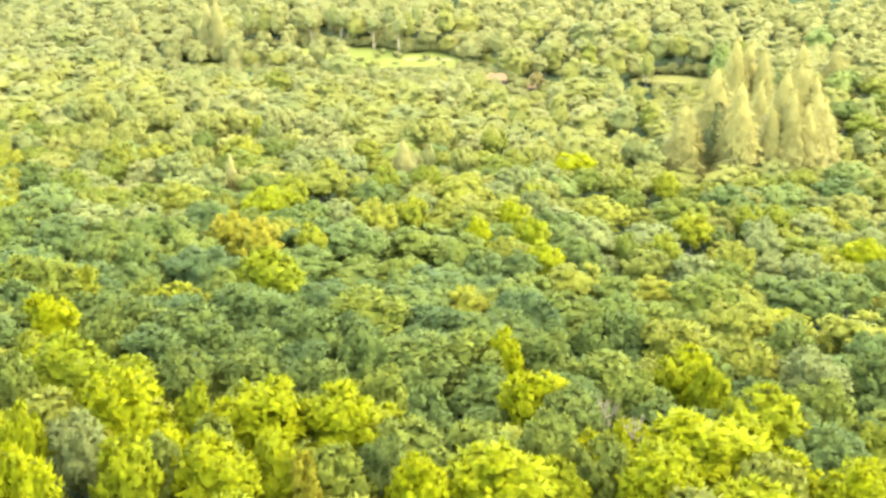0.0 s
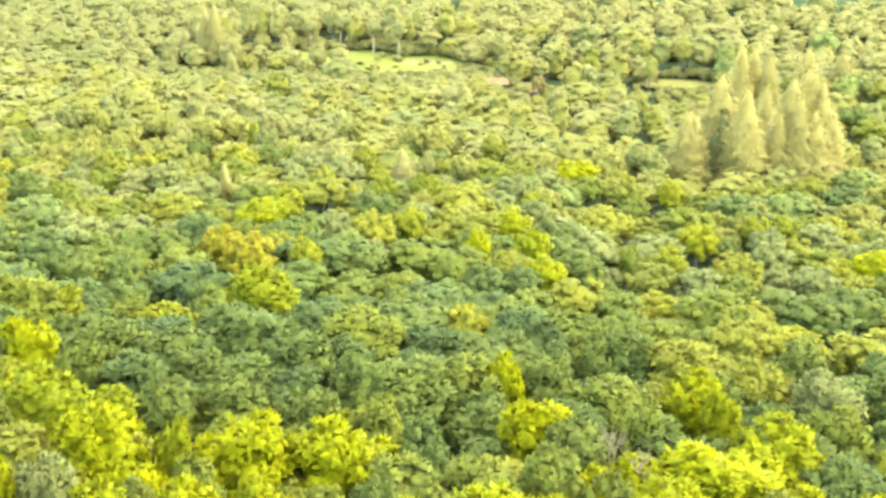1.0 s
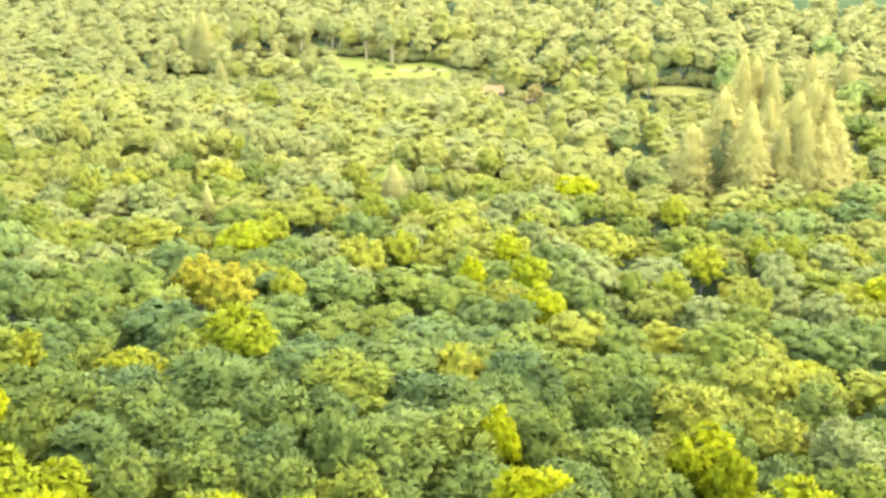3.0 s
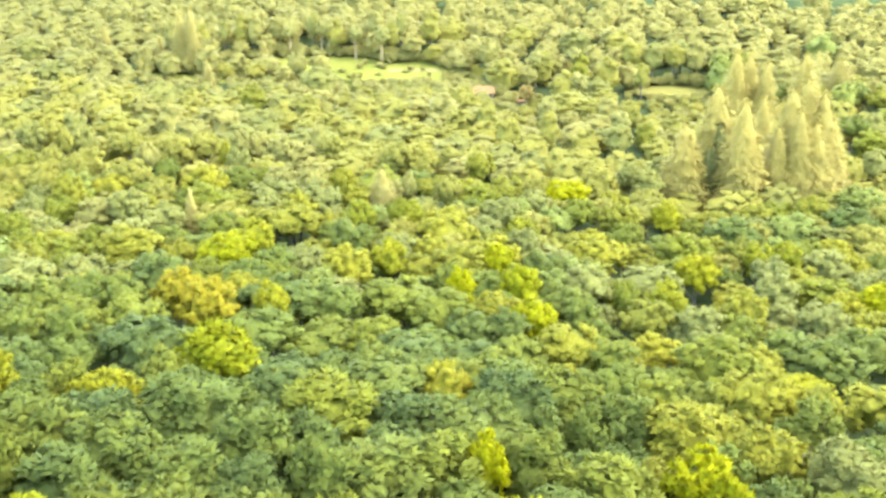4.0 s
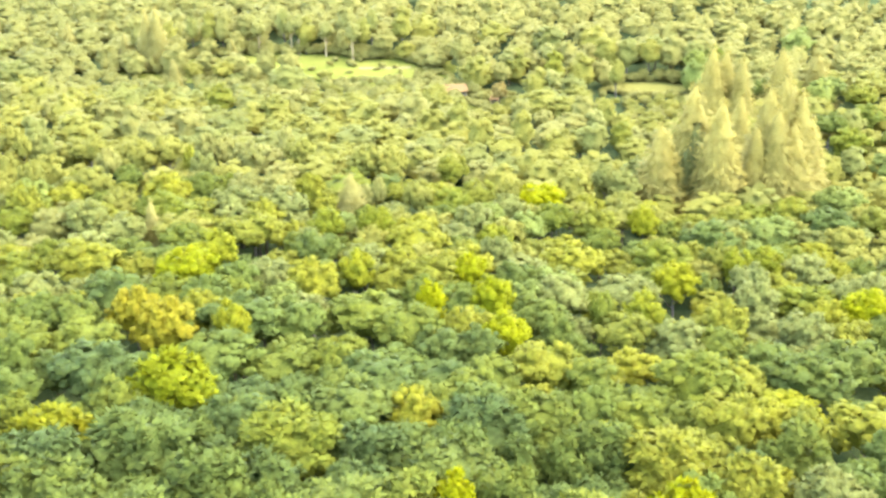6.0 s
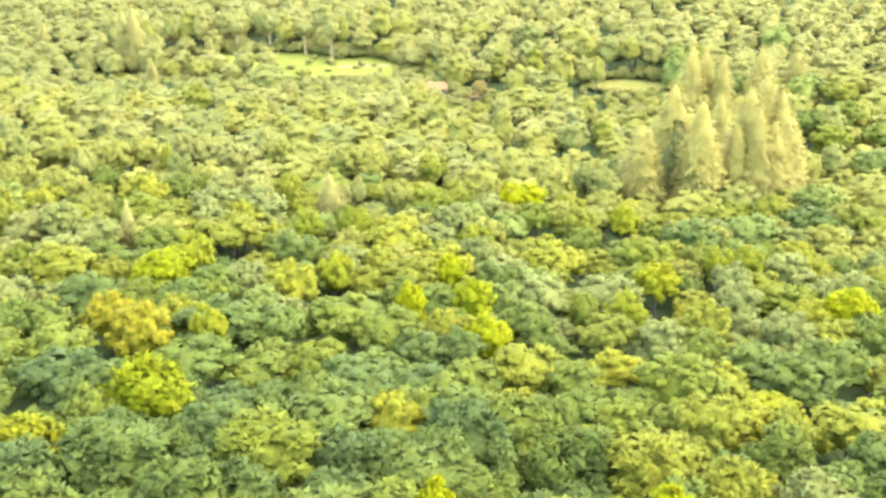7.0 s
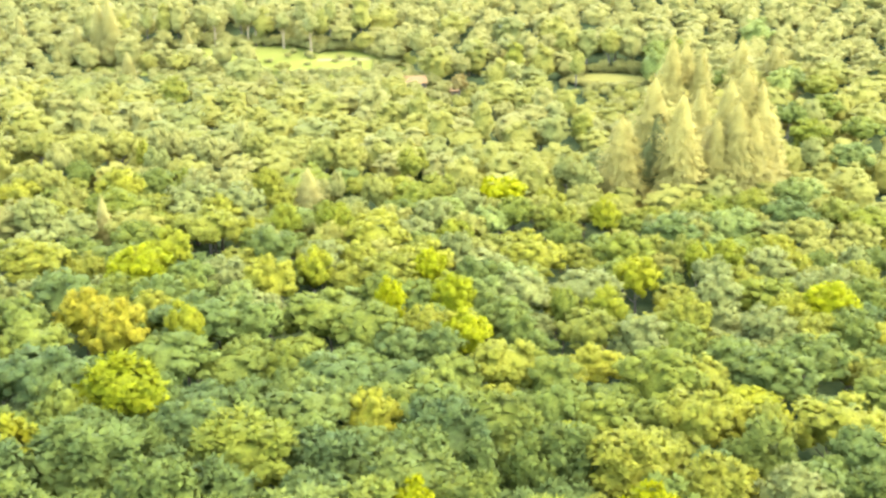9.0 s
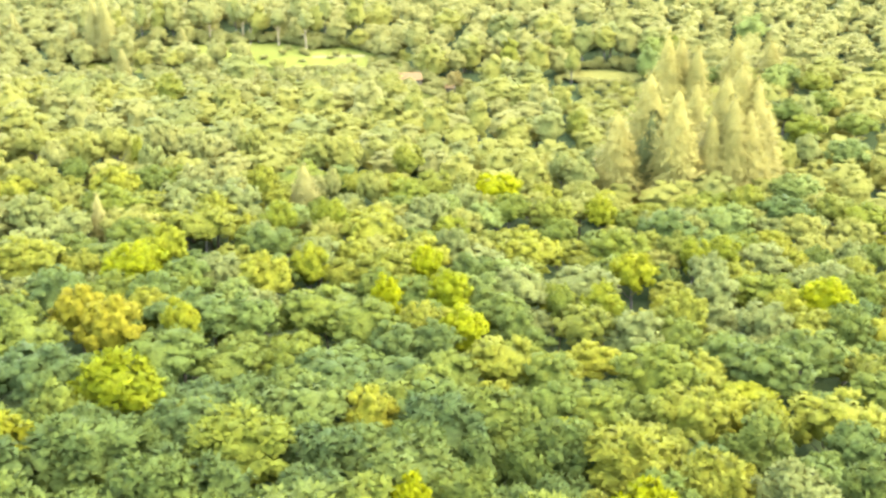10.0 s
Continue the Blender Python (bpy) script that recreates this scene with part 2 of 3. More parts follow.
def crown_shape(r, lobes, tuft, radii=(4.3, 4.3, 3.9), centre=11.0, tufts=60, sprays=0, spray=0.6, plump=0.34, skirt=0.6, lobe_cuts=2, lift=0.3, heart=0.64, ruffle=0.55, rim=(0.66, 1.14), stretch=0.6, fan=1):
    """A crown of separate lobes round a heart, each lobe set with tufts and leaf sprays; metres, for a tree 15 m high.
    Gives places, faces, normals."""
    i = np.arange(lobes) + 0.5
    up = 1 - (0.95 + skirt * 0.85) * i / lobes
    turn = i * 2.399963 + r.uniform(0, 6.28)
    ways = unit(np.stack([np.sqrt(1 - up * up) * np.cos(turn), np.sqrt(1 - up * up) * np.sin(turn), up], 1) + r.normal(0, 0.2, (lobes, 3)))
    middle, radii = np.array([0, 0, centre]), np.array(radii)
    rad = r.uniform(0.72, 1.28, lobes) * plump * math.sqrt(15 / lobes) * radii[0]
    mid = ways * np.maximum(radii - rad[:, None], 0.8) * r.uniform(0.86, 1.08, (lobes, 1)) + middle
    vs, fs, ns, base = [], [], [], 0

    def put(v, f, n):
        nonlocal base
        used = np.unique(f)
        slot = np.full(len(v), -1)
        slot[used] = np.arange(len(used))
        vs.append(v[used])
        fs.append(slot[f] + base)
        ns.append(unit(n[used]))
        base += len(used)

    core_v, core_f = BALLS[lobe_cuts]
    rise = np.array([0, 0, lift])
    put(core_v * radii * heart * r.uniform(0.86, 1.06, (len(core_v), 1)) + middle, core_f, core_v + rise)
    way = core_v[core_f].mean(1)
    for c, q, w in zip(mid, rad, ways):
        rough = r.uniform(*rim, (len(core_v), 1))
        put(core_v * q * rough * np.array([1, 1, 0.9]) + c, core_f[way @ w > -0.45], core_v * 0.7 + unit(c - middle) * 0.4 + rise)
    pick = r.choice(lobes, tufts * 4, p=rad ** 2 / (rad ** 2).sum())
    out = unit(unit(r.normal(size=(len(pick), 3))) + ways[pick] * 0.6 + np.array([0, 0, 0.15]))
    spot = mid[pick] + out * rad[pick][:, None] * r.uniform(0.86, 1.06, (len(pick), 1))
    gap = np.linalg.norm(spot[:, None] - mid[None], axis=2) / rad[None]
    gap[np.arange(len(pick)), pick] = 9
    shown = np.where(gap.min(1) > 0.95)[0]
    way = ICO_V[ICO_F].mean(1)
    for k in shown[:tufts]:
        v = ICO_V * tuft * r.uniform(0.7, 1.3) * r.uniform(0.6, 1.3, (len(ICO_V), 1)) * np.array([1, 1, 0.8]) + spot[k]
        put(v, ICO_F[way @ out[k] > 0.0], ICO_V * 0.5 + out[k] * 0.5 + unit(spot[k] - middle) * 0.3 + rise)
    if sprays:
        # each twig end carries a fan of leaf blades
        twigs = sprays // fan
        at = r.choice(shown, twigs)
        lean = unit(out[at] + r.normal(0, 0.45, (twigs, 3)))
        start = mid[pick[at]] + lean * rad[pick[at]][:, None] * r.uniform(0.82, 1.06, (twigs, 1))
        face = lean + unit(start - middle) * 0.3 + rise + r.normal(0, ruffle, (twigs, 3))
        lean, start, face = (np.repeat(q, fan, 0) for q in (lean, start, face))
        n = len(start)
        along = unit((lean * stretch + unit(r.normal(size=(n, 3))) * 0.8) * np.array([1, 1, 0.8]))
        v, f = kites(start, along, unit(lean + np.array([0, 0, 0.4])), spray * r.uniform(0.6, 1.35, n), spray * 0.46 * r.uniform(0.7, 1.3, n))
        put(v, f, np.repeat(face, 4, 0))
    return np.concatenate(vs), np.concatenate(fs), np.concatenate(ns)


def tube(points, radii, sides=6):
    """A tapered stem through the points."""
    vs, fs = [], []
    for k, (p, q) in enumerate(zip(points, radii)):
        a = np.arange(sides) * 2 * math.pi / sides
        way = unit(np.array(points[min(k + 1, len(points) - 1)]) - np.array(points[max(k - 1, 0)]))
        s = unit(np.cross(way, [0.3, 1.0, 0.1]))
        w = np.cross(way, s)
        vs.append(np.array(p) + q * (np.cos(a)[:, None] * s + np.sin(a)[:, None] * w))
    for k in range(len(points) - 1):
        for j in range(sides):
            a, b = k * sides + j, k * sides + (j + 1) % sides
            fs += [(a, b, b + sides), (a, b + sides, a + sides)]
    return np.concatenate(vs), np.array(fs)


def trunk_shape(r, height=10.5, girth=0.28, limbs=5, low=0.45, reach=2.6, twigs=0):
    sway = np.cumsum(r.normal(0, 0.10, (6, 2)), 0)
    pts = [(sway[k][0] * k / 3, sway[k][1] * k / 3, height * k / 5 - 0.4) for k in range(6)]
    vs, fs = tube(pts, [girth * s for s in (1.35, 1.0, 0.85, 0.65, 0.45, 0.2)])
    vs, fs = [vs], [fs]
    base = len(vs[0])

    def stem(start, way, length, thick, left):
        nonlocal base
        start, way = np.array(start), unit(np.array(way))
        bend = start + way * length * 0.5 + np.array([0, 0, -0.06 * length])
        tip = start + way * length + np.array([0, 0, 0.12 * length])
        v, f = tube([start, bend, tip], [thick, thick * 0.7, thick * 0.2], 5)
        vs.append(v)
        fs.append(f + base)
        base += len(v)
        if left:
            for _ in range(left):
                stem(start + (tip - start) * r.uniform(0.35, 0.85), way + r.normal(0, 0.6, 3), length * 0.5, thick * 0.5, 0)

    for k in range(limbs):
        z = height * (low + (0.95 - low) * k / limbs)
        a = k * 2.4 + r.uniform(-0.4, 0.4)
        stem((pts[3][0] * z / height, pts[3][1] * z / height, z), (math.cos(a), math.sin(a), r.uniform(0.5, 1.0)),
             reach * r.uniform(0.75, 1.2), girth * 0.45, twigs)
    return np.concatenate(vs), np.concatenate(fs)


def conifer_shape(r, height=30.0, reach=6.0, sprays=2200, start=0.05):
    """A pointed cone of drooping boughs: an uneven inner cone, set with hanging sprays. Gives places, faces, normals."""
    rings, m = 26, 18
    a = np.arange(m) * 2 * math.pi / m
    swell = r.uniform(0.74, 1.16, (rings + 1, m))
    swell = (swell + np.roll(swell, 1, 1)) / 2

    def radius(u, turn):
        k, j = np.minimum((u * rings).astype(int), rings), np.round(turn / (2 * math.pi) * m).astype(int) % m
        return reach * (1 - u) ** 0.66 * swell[k, j]

    vs, fs = [], []
    for k in range(rings + 1):
        u = k / rings
        q = radius(np.full(m, u), a) * (0.80 if k % 2 else 0.70) + 0.03
        z = height * (start + (0.97 - start) * u) - (0.35 if k % 2 else 0)
        vs.append(np.stack([np.cos(a) * q, np.sin(a) * q, np.full(m, z)], 1))
    for k in range(rings):
        for j in range(m):
            p, q = k * m + j, k * m + (j + 1) % m
            fs += [(p, q, q + m), (p, q + m, p + m)]
    vs = np.concatenate(vs)
    slope = np.array([0, 0, 0.9])
    ns = [unit(unit(vs * np.array([1, 1, 0]) + 1e-6) + slope)]
    u = 1 - np.sqrt(r.uniform(0, 1, sprays))
    u = np.clip(np.concatenate([u, np.linspace(0.86, 1.0, 60)]), 0, 0.995)
    n = len(u)
    turn = r.uniform(0, 2 * math.pi, n)
    q = radius(u, turn) * r.uniform(0.70, 0.98, n)
    away = np.stack([np.cos(turn), np.sin(turn), np.zeros(n)], 1)
    place = away * q[:, None] + np.array([0, 0, 1.0]) * (height * (start + (0.985 - start) * u))[:, None]
    along = unit(away * 0.9 + np.array([0, 0, -0.45]) + np.array([0, 0, 1.5]) * (u[:, None] > 0.93) + r.normal(0, 0.30, (n, 3)))
    v, f = kites(place, along, unit(away + np.array([0, 0, 0.6])), (0.8 + 0.9 * (1 - u)) * r.uniform(0.6, 1.4, n), (0.28 + 0.20 * (1 - u)) * r.uniform(0.7, 1.3, n))
    ns.append(np.repeat(unit(away + slope + r.normal(0, 0.28, (n, 3))), 4, 0))
    return np.concatenate([vs, v]), np.concatenate([np.array(fs), f + len(vs)]), np.concatenate(ns)


SHAPES = {
    "near": [crown_shape(rng, 20, 0.45, (4.4, 4.4, q), 14.9 - q, 60, 1800, 0.86, skirt=0.45, ruffle=0.4, heart=0.64, rim=(0.55, 0.92), stretch=0.75, lift=0.5, fan=5) for q in (4.2, 4.6, 5.2, 4.4, 5.6)],
    "mid": [crown_shape(rng, 36, 0.42, (4.4, 4.4, q), 14.9 - q, 70, 820, 0.54, lift=0.6, fan=2, plump=0.32, heart=0.74, lobe_cuts=1, rim=(0.68, 1.18), ruffle=0.5) for q in (4.0, 4.4, 5.2, 4.2, 4.8)],
    "far": [crown_shape(rng, 24, 0.6, (4.2, 4.2, q), 14.9 - q, 10, 150, 0.75, lobe_cuts=1, lift=1.3, heart=0.90, plump=0.29, ruffle=0.35, rim=(0.86, 1.10)) for q in (6.0, 6.6, 7.2, 7.8, 8.4, 6.3, 7.0, 8.0)],
    "edge": [crown_shape(rng, 18, 0.60, (3.7, 3.7, q), 14.9 - q, 50, 160, 0.6, skirt=0.85, lift=1.3, heart=0.78, ruffle=0.3, rim=(0.8, 1.1)) for q in (5.6, 6.2, 5.0, 5.9, 6.4)],
}
CROWNS = {k: [mesh_of("crown", v, f, LEAVES["mid"], n) for v, f, n in s] for k, s in SHAPES.items()}
TRUNKS = [mesh_of("trunk", *trunk_shape(rng), BARK) for _ in range(3)]
WORDS = {
    "mid": ("broadleaf_tree", "mid-green broadleaf tree with a dense domed crown", "tree"),
    "olive": ("olive_green_tree", "olive-green broadleaf tree with a wide feathery crown", "tree"),
    "pale": ("pale_tree", "pale grey-green broadleaf tree with a soft rounded crown", "tree"),
    "yellow": ("yellow_green_tree", "bright yellow-green broadleaf tree in full sun", "tree"),
    "chartreuse": ("chartreuse_tree", "yellowish-green broadleaf tree with a bright rounded crown", "tree"),
    "gold": ("golden_tree", "golden-tinged broadleaf tree turning colour in the forest", "tree"),
    "blue": ("dark_green_tree", "dark bluish-green broadleaf tree in the thick forest", "tree"),
    "green": ("round_green_tree", "fresh green broadleaf tree with a smooth round crown", "tree"),
    "jade": ("grey_green_tree", "soft grey-green broadleaf tree with a lobed crown", "tree"),
}
WORDS.update({
    "lime": ("lime_green_tree", "lime-green broadleaf tree on the sunlit valley side, haze painted into its colour", "tree"),
    "silver": ("silvery_tree", "silvery broadleaf tree standing above its neighbours, paled by painted haze", "tree"),
    "moss": ("moss_green_tree", "moss-green broadleaf tree near the clearing, its colour paled for haze", "tree"),
})
built = {}


def plant(tone, level, x, y, width, tall, turn, pick):
    """A broadleaf tree of that tone: the first of each build is made, the others are copies."""
    place, k = pose(x, y, float(land(x, y)), 0, 0, turn), width / 8.4
    key = (tone, level, pick)
    if key in built:
        old = built[key].scale
        return copy_thing(built[key], place @ Matrix.Diagonal((k / old[0], k / old[1], tall / old[2], 1)))
    name, label, category = WORDS[tone]
    ob = tagged(new(name), label, category, group="forest trees, " + tone)
    part("trunk", TRUNKS[pick % 3], ob)
    part("crown", CROWNS[level][pick], ob, material=LEAVES[tone])
    ob.matrix_basis = place @ Matrix.Diagonal((k, k, tall, 1))
    built[key] = ob
    return ob


MID_SPOTS = (
    (-48.8, 261.3, 11.7), (-14.6, 236.4, 8.7), (-39.9, 237.5, 9.6), (-46.5, 184.7, 7.2), (-4.2, 199.0, 10.5),
    (25.4, 206.1, 9.4), (14.2, 285.9, 9.6), (37.2, 277.0, 8.2), (3.4, 193.1, 9.8), (27.7, 197.6, 6.1),
    (23.7, 228.3, 7.6), (37.6, 211.9, 4.0), (57.1, 251.0, 10.7), (123.6, 282.4, 11.1), (100.0, 230.4, 8.0),
    (142.3, 366.8, 14.4), (160.3, 368.3, 12.1), (158.8, 396.1, 13.8), (141.8, 383.5, 14.2), (126.0, 470.0, 7.0),
    (134.4, 425.8, 13.8), (-10.5, 144.0, 10.7), (-21.8, 111.2, 7.6), (-27.7, 108.3, 6.2), (-30.4, 123.7, 8.3),
    (-39.1, 126.8, 9.4), (-9.2, 85.6, 5.0), (-7.1, 112.0, 6.4), (-39.3, 117.1, 5.3), (-13.7, 110.6, 6.7),
)
MID_SPOTS_MORE = (
    (-55.1, 140.3, 9.3), (-20.2, 87.1, 4.4), (66.6, 186.7, 13.8), (46.4, 181.1, 13.4), (13.3, 133.8, 7.6),
    (19.6, 158.1, 9.4), (16.1, 97.1, 5.3), (48.5, 125.9, 7.2), (61.5, 142.8, 7.1), (75.8, 194.9, 10.8),
    (26.7, 150.7, 7.9),
)
OLIVE_SPOTS = (
    (-28.4, 246.8, 16.6), (-13.7, 214.1, 8.7), (-53.9, 218.0, 12.2), (14.6, 236.5, 9.8), (5.0, 249.1, 14.5),
    (37.2, 245.3, 18.5), (8.0, 226.2, 10.3), (46.5, 272.5, 8.6), (12.1, 195.1, 6.4), (80.9, 219.4, 6.1),
    (59.3, 210.8, 7.6), (119.4, 287.6, 9.4), (98.7, 292.7, 8.9), (165.1, 417.2, 14.5),
    (68.5, 167.4, 11.3), (23.6, 181.7, 9.4), (33.5, 147.9, 10.0), (47.1, 165.4, 8.6),
    (43.3, 144.4, 8.2), (33.0, 97.0, 6.5),
)
PALE_SPOTS = (
    (-34.7, 272.3, 12.3), (-25.3, 272.2, 10.7), (-62.1, 248.1, 8.0), (21.1, 243.4, 6.1), (30.8, 217.5, 9.0),
    (18.0, 268.5, 8.4), (87.5, 248.4, 10.1), (89.5, 231.2, 7.0), (96.7, 237.3, 8.7), (48.4, 200.0, 8.4),
    (108.9, 254.3, 5.5), (68.9, 224.0, 8.6), (73.1, 208.4, 8.0), (71.9, 237.0, 7.1), (67.6, 326.0, 9.1),
    (-30.7, 82.7, 4.8), (52.1, 141.0, 8.6),
)
YELLOW_SPOTS = (
    (-35.3, 214.9, 9.5), (-32.2, 228.0, 6.9), (-23.1, 184.9, 5.1), (-14.1, 254.8, 6.8), (35.9, 291.4, 10.5),
    (14.6, 227.1, 6.1), (18.1, 210.2, 6.5), (7.2, 205.3, 4.6), (18.7, 192.8, 7.1), (-3.5, 257.2, 6.9),
    (-6.4, 224.2, 6.0), (58.0, 274.6, 6.4), (54.9, 230.3, 7.8), (71.8, 246.2, 5.3), (78.4, 249.3, 6.9),
    (44.8, 211.7, 6.7), (90.1, 222.7, 9.1), (-37.8, 102.0, 7.7), (-45.7, 119.1, 5.8),
    (-23.4, 94.0, 3.3), (-17.5, 95.7, 8.1), (-9.9, 96.9, 7.5), (-30.1, 92.6, 6.8), (-18.8, 80.3, 6.3),
    (-25.4, 78.4, 4.6), (-31.1, 72.0, 4.3), (-34.8, 81.9, 3.5), (-2.1, 83.0, 4.6), (-26.4, 157.0, 9.2),
)
YELLOW_SPOTS_MORE = (
    (-14.0, 83.8, 4.9), (10.6, 114.0, 7.0), (28.1, 105.8, 11.5), (38.0, 116.7, 9.0), (33.9, 126.3, 4.3),
    (4.5, 85.4, 8.8), (21.0, 92.8, 6.6), (42.4, 98.3, 6.2), (8.0, 129.7, 4.4), (32.2, 131.7, 7.0),
)
GOLD_SPOTS = (
    (-38.2, 188.5, 7.4), (-31.9, 181.2, 7.9), (-11.3, 80.4, 2.5),
)
BLUE_SPOTS = (
    (-44.4, 199.4, 9.9), (-22.5, 190.3, 11.4), (-29.8, 202.0, 8.1), (-14.6, 193.6, 8.6), (105.3, 284.4, 12.3),
    (71.8, 267.3, 11.4), (-17.4, 130.4, 7.8), (-26.4, 140.1, 10.4), (-1.4, 104.0, 4.8), (-9.2, 123.7, 6.1),
    (42.0, 108.5, 7.2), (12.3, 154.9, 9.8),
)
GREEN_SPOTS = (
    (116.6, 306.3, 12.3), (88.3, 276.3, 11.9), (117.5, 464.0, 9.0), (158.4, 429.5, 11.2), (145.6, 341.3, 12.7),
)
JADE_SPOTS = (
    (-4.1, 126.0, 10.4), (-23.5, 81.8, 4.2), (-41.6, 97.2, 4.1), (-5.4, 89.1, 4.2), (21.2, 128.9, 9.8),
    (7.6, 140.4, 10.5), (3.1, 129.2, 8.8), (53.5, 157.7, 7.7), (14.6, 110.3, 6.4), (3.6, 96.7, 6.8),
    (11.2, 101.9, 5.9), (22.9, 119.0, 5.9),
)
FAR_LIME_SPOTS = (
    (-91.9, 347.3, 15.6), (-105.1, 324.4, 9.2), (-80.9, 318.8, 9.0), (-96.3, 313.7, 4.1), (-67.3, 314.7, 8.9),
    (-60.4, 320.7, 9.1), (-83.6, 293.5, 8.3), (-91.4, 286.7, 6.7), (-69.2, 280.5, 7.9), (-84.0, 282.2, 5.9),
    (-86.2, 266.4, 6.2), (-26.5, 329.8, 7.8), (-7.5, 320.2, 9.1), (-1.3, 317.9, 8.3), (5.9, 288.2, 6.8),
    (14.1, 287.4, 6.8), (45.4, 304.4, 10.2),
)
FAR_LIME_SPOTS_MORE = (
    (29.2, 294.5, 7.0), (46.3, 471.1, 11.3), (52.7, 438.3, 10.9), (71.8, 460.3, 11.0), (29.9, 460.0, 15.4),
    (82.8, 447.5, 6.4), (69.1, 391.4, 7.5), (39.9, 372.5, 8.0), (25.8, 362.8, 8.7), (19.7, 381.2, 7.3),
    (40.3, 512.3, 19.6), (11.2, 530.3, 20.2), (134.9, 368.3, 8.9), (82.5, 500.2, 16.7), (-104.3, 379.2, 10.8),
    (-112.8, 356.4, 10.1),
)
FAR_SILVER_SPOTS = (
    (-79.3, 359.5, 7.7), (-71.9, 303.9, 5.4), (-51.7, 327.1, 6.2), (-47.3, 328.5, 7.0), (-39.1, 318.8, 8.3),
    (-34.5, 285.3, 8.1), (-31.9, 344.2, 5.2), (-27.4, 281.3, 8.0), (-3.7, 288.6, 3.4), (25.7, 488.4, 10.5),
    (62.5, 398.1, 8.6), (40.9, 391.8, 7.5), (5.3, 400.3, 11.5), (-22.6, 499.0, 11.9), (85.0, 493.5, 14.2),
    (-32.7, 281.5, 6.0), (-69.9, 343.5, 8.1),
)
FAR_MOSS_SPOTS = (
    (-92.9, 319.3, 7.5), (-48.1, 301.9, 6.0), (-22.4, 270.7, 7.7), (55.6, 312.4, 6.0), (59.7, 310.2, 8.9),
    (60.5, 361.2, 8.7), (63.4, 501.0, 21.5), (151.9, 389.5, 9.4), (134.9, 344.6, 8.3), (105.9, 486.0, 18.6),
    (-107.0, 319.3, 7.5), (-103.0, 344.1, 8.1), (-40.4, 438.4, 12.5), (-92.1, 402.5, 11.5), (-141.9, 444.4, 14.8),
    (-169.1, 498.5, 14.2),
)
FAR_OLIVE_SPOTS = (
    (-51.5, 276.7, 9.8), (-77.5, 256.7, 7.2), (-19.8, 285.7, 6.8), (20.6, 292.3, 8.4), (70.1, 366.2, 7.9),
    (60.7, 460.0, 8.8), (-52.4, 309.9, 3.8), (15.4, 318.8, 7.6), (-60.4, 406.4, 9.7), (-112.1, 362.1, 10.3),
)
FAR_GREEN_SPOTS = (
    (153.1, 423.9, 10.2), (113.5, 452.3, 9.1), (166.4, 492.2, 14.2),
)

spots = []
grid = {}


def free(x, y, w):
    gx, gy = int(x // 12), int(y // 12)
    for i in range(gx - 2, gx + 3):
        for j in range(gy - 2, gy + 3):
            for px, py, pw in grid.get((i, j), ()):
                if (px - x) ** 2 + (py - y) ** 2 < ((0.395 if y < 330 else 0.39) * (w + pw)) ** 2:
                    return False
    return True


def take(x, y, w):
    grid.setdefault((int(x // 12), int(y // 12)), []).append((x, y, w))


CHOSEN = {"mid": MID_SPOTS + MID_SPOTS_MORE, "olive": OLIVE_SPOTS, "pale": PALE_SPOTS, "yellow": YELLOW_SPOTS + YELLOW_SPOTS_MORE,
          "gold": GOLD_SPOTS, "blue": BLUE_SPOTS, "green": GREEN_SPOTS, "jade": JADE_SPOTS}
for kind, rows in CHOSEN.items():
    for x, y, w in rows:
        take(x, y, w)
        tone = "chartreuse" if kind == "yellow" and y > 165 and w < 9 and not inside(x, y, 14, 209, 10, 22) else kind
        plant(tone, "near" if y < 160 else "mid", x, y, min(w * 1.15, 13), (rng.uniform(1.03, 1.09) if tone in ("yellow", "chartreuse", "gold") else rng.uniform(0.95, 1.03)) * growth(x, y), rng.uniform(0, 360), int(rng.integers(5)))

# distant trees, mostly in the tones that carry painted haze
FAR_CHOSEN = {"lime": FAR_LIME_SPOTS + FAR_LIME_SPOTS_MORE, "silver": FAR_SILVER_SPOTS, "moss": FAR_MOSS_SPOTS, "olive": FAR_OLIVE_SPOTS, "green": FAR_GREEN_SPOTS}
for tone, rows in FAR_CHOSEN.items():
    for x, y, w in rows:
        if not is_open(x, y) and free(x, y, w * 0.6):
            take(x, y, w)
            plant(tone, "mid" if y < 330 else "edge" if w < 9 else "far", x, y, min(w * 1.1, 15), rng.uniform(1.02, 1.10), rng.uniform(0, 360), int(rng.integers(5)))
# bushes on the meadow
for tone, x, y, w, tall in (("lime", -71, 479, 10.5, 0.56), ("silver", -59, 475, 9.5, 0.54), ("moss", -46, 470, 14, 0.48), ("moss", -38, 466, 11, 0.40),
                            ("lime", -84, 486, 9, 0.46), ("moss", -64, 470, 7, 0.36), ("lime", -30, 478, 8, 0.3), ("silver", 12, 500, 9, 0.62), ("lime", 3, 508, 10, 0.6)):
    take(x, y, w * 0.8)
    plant(tone, "far", x, y, w, tall, x * 17, int(abs(x)) % 5)
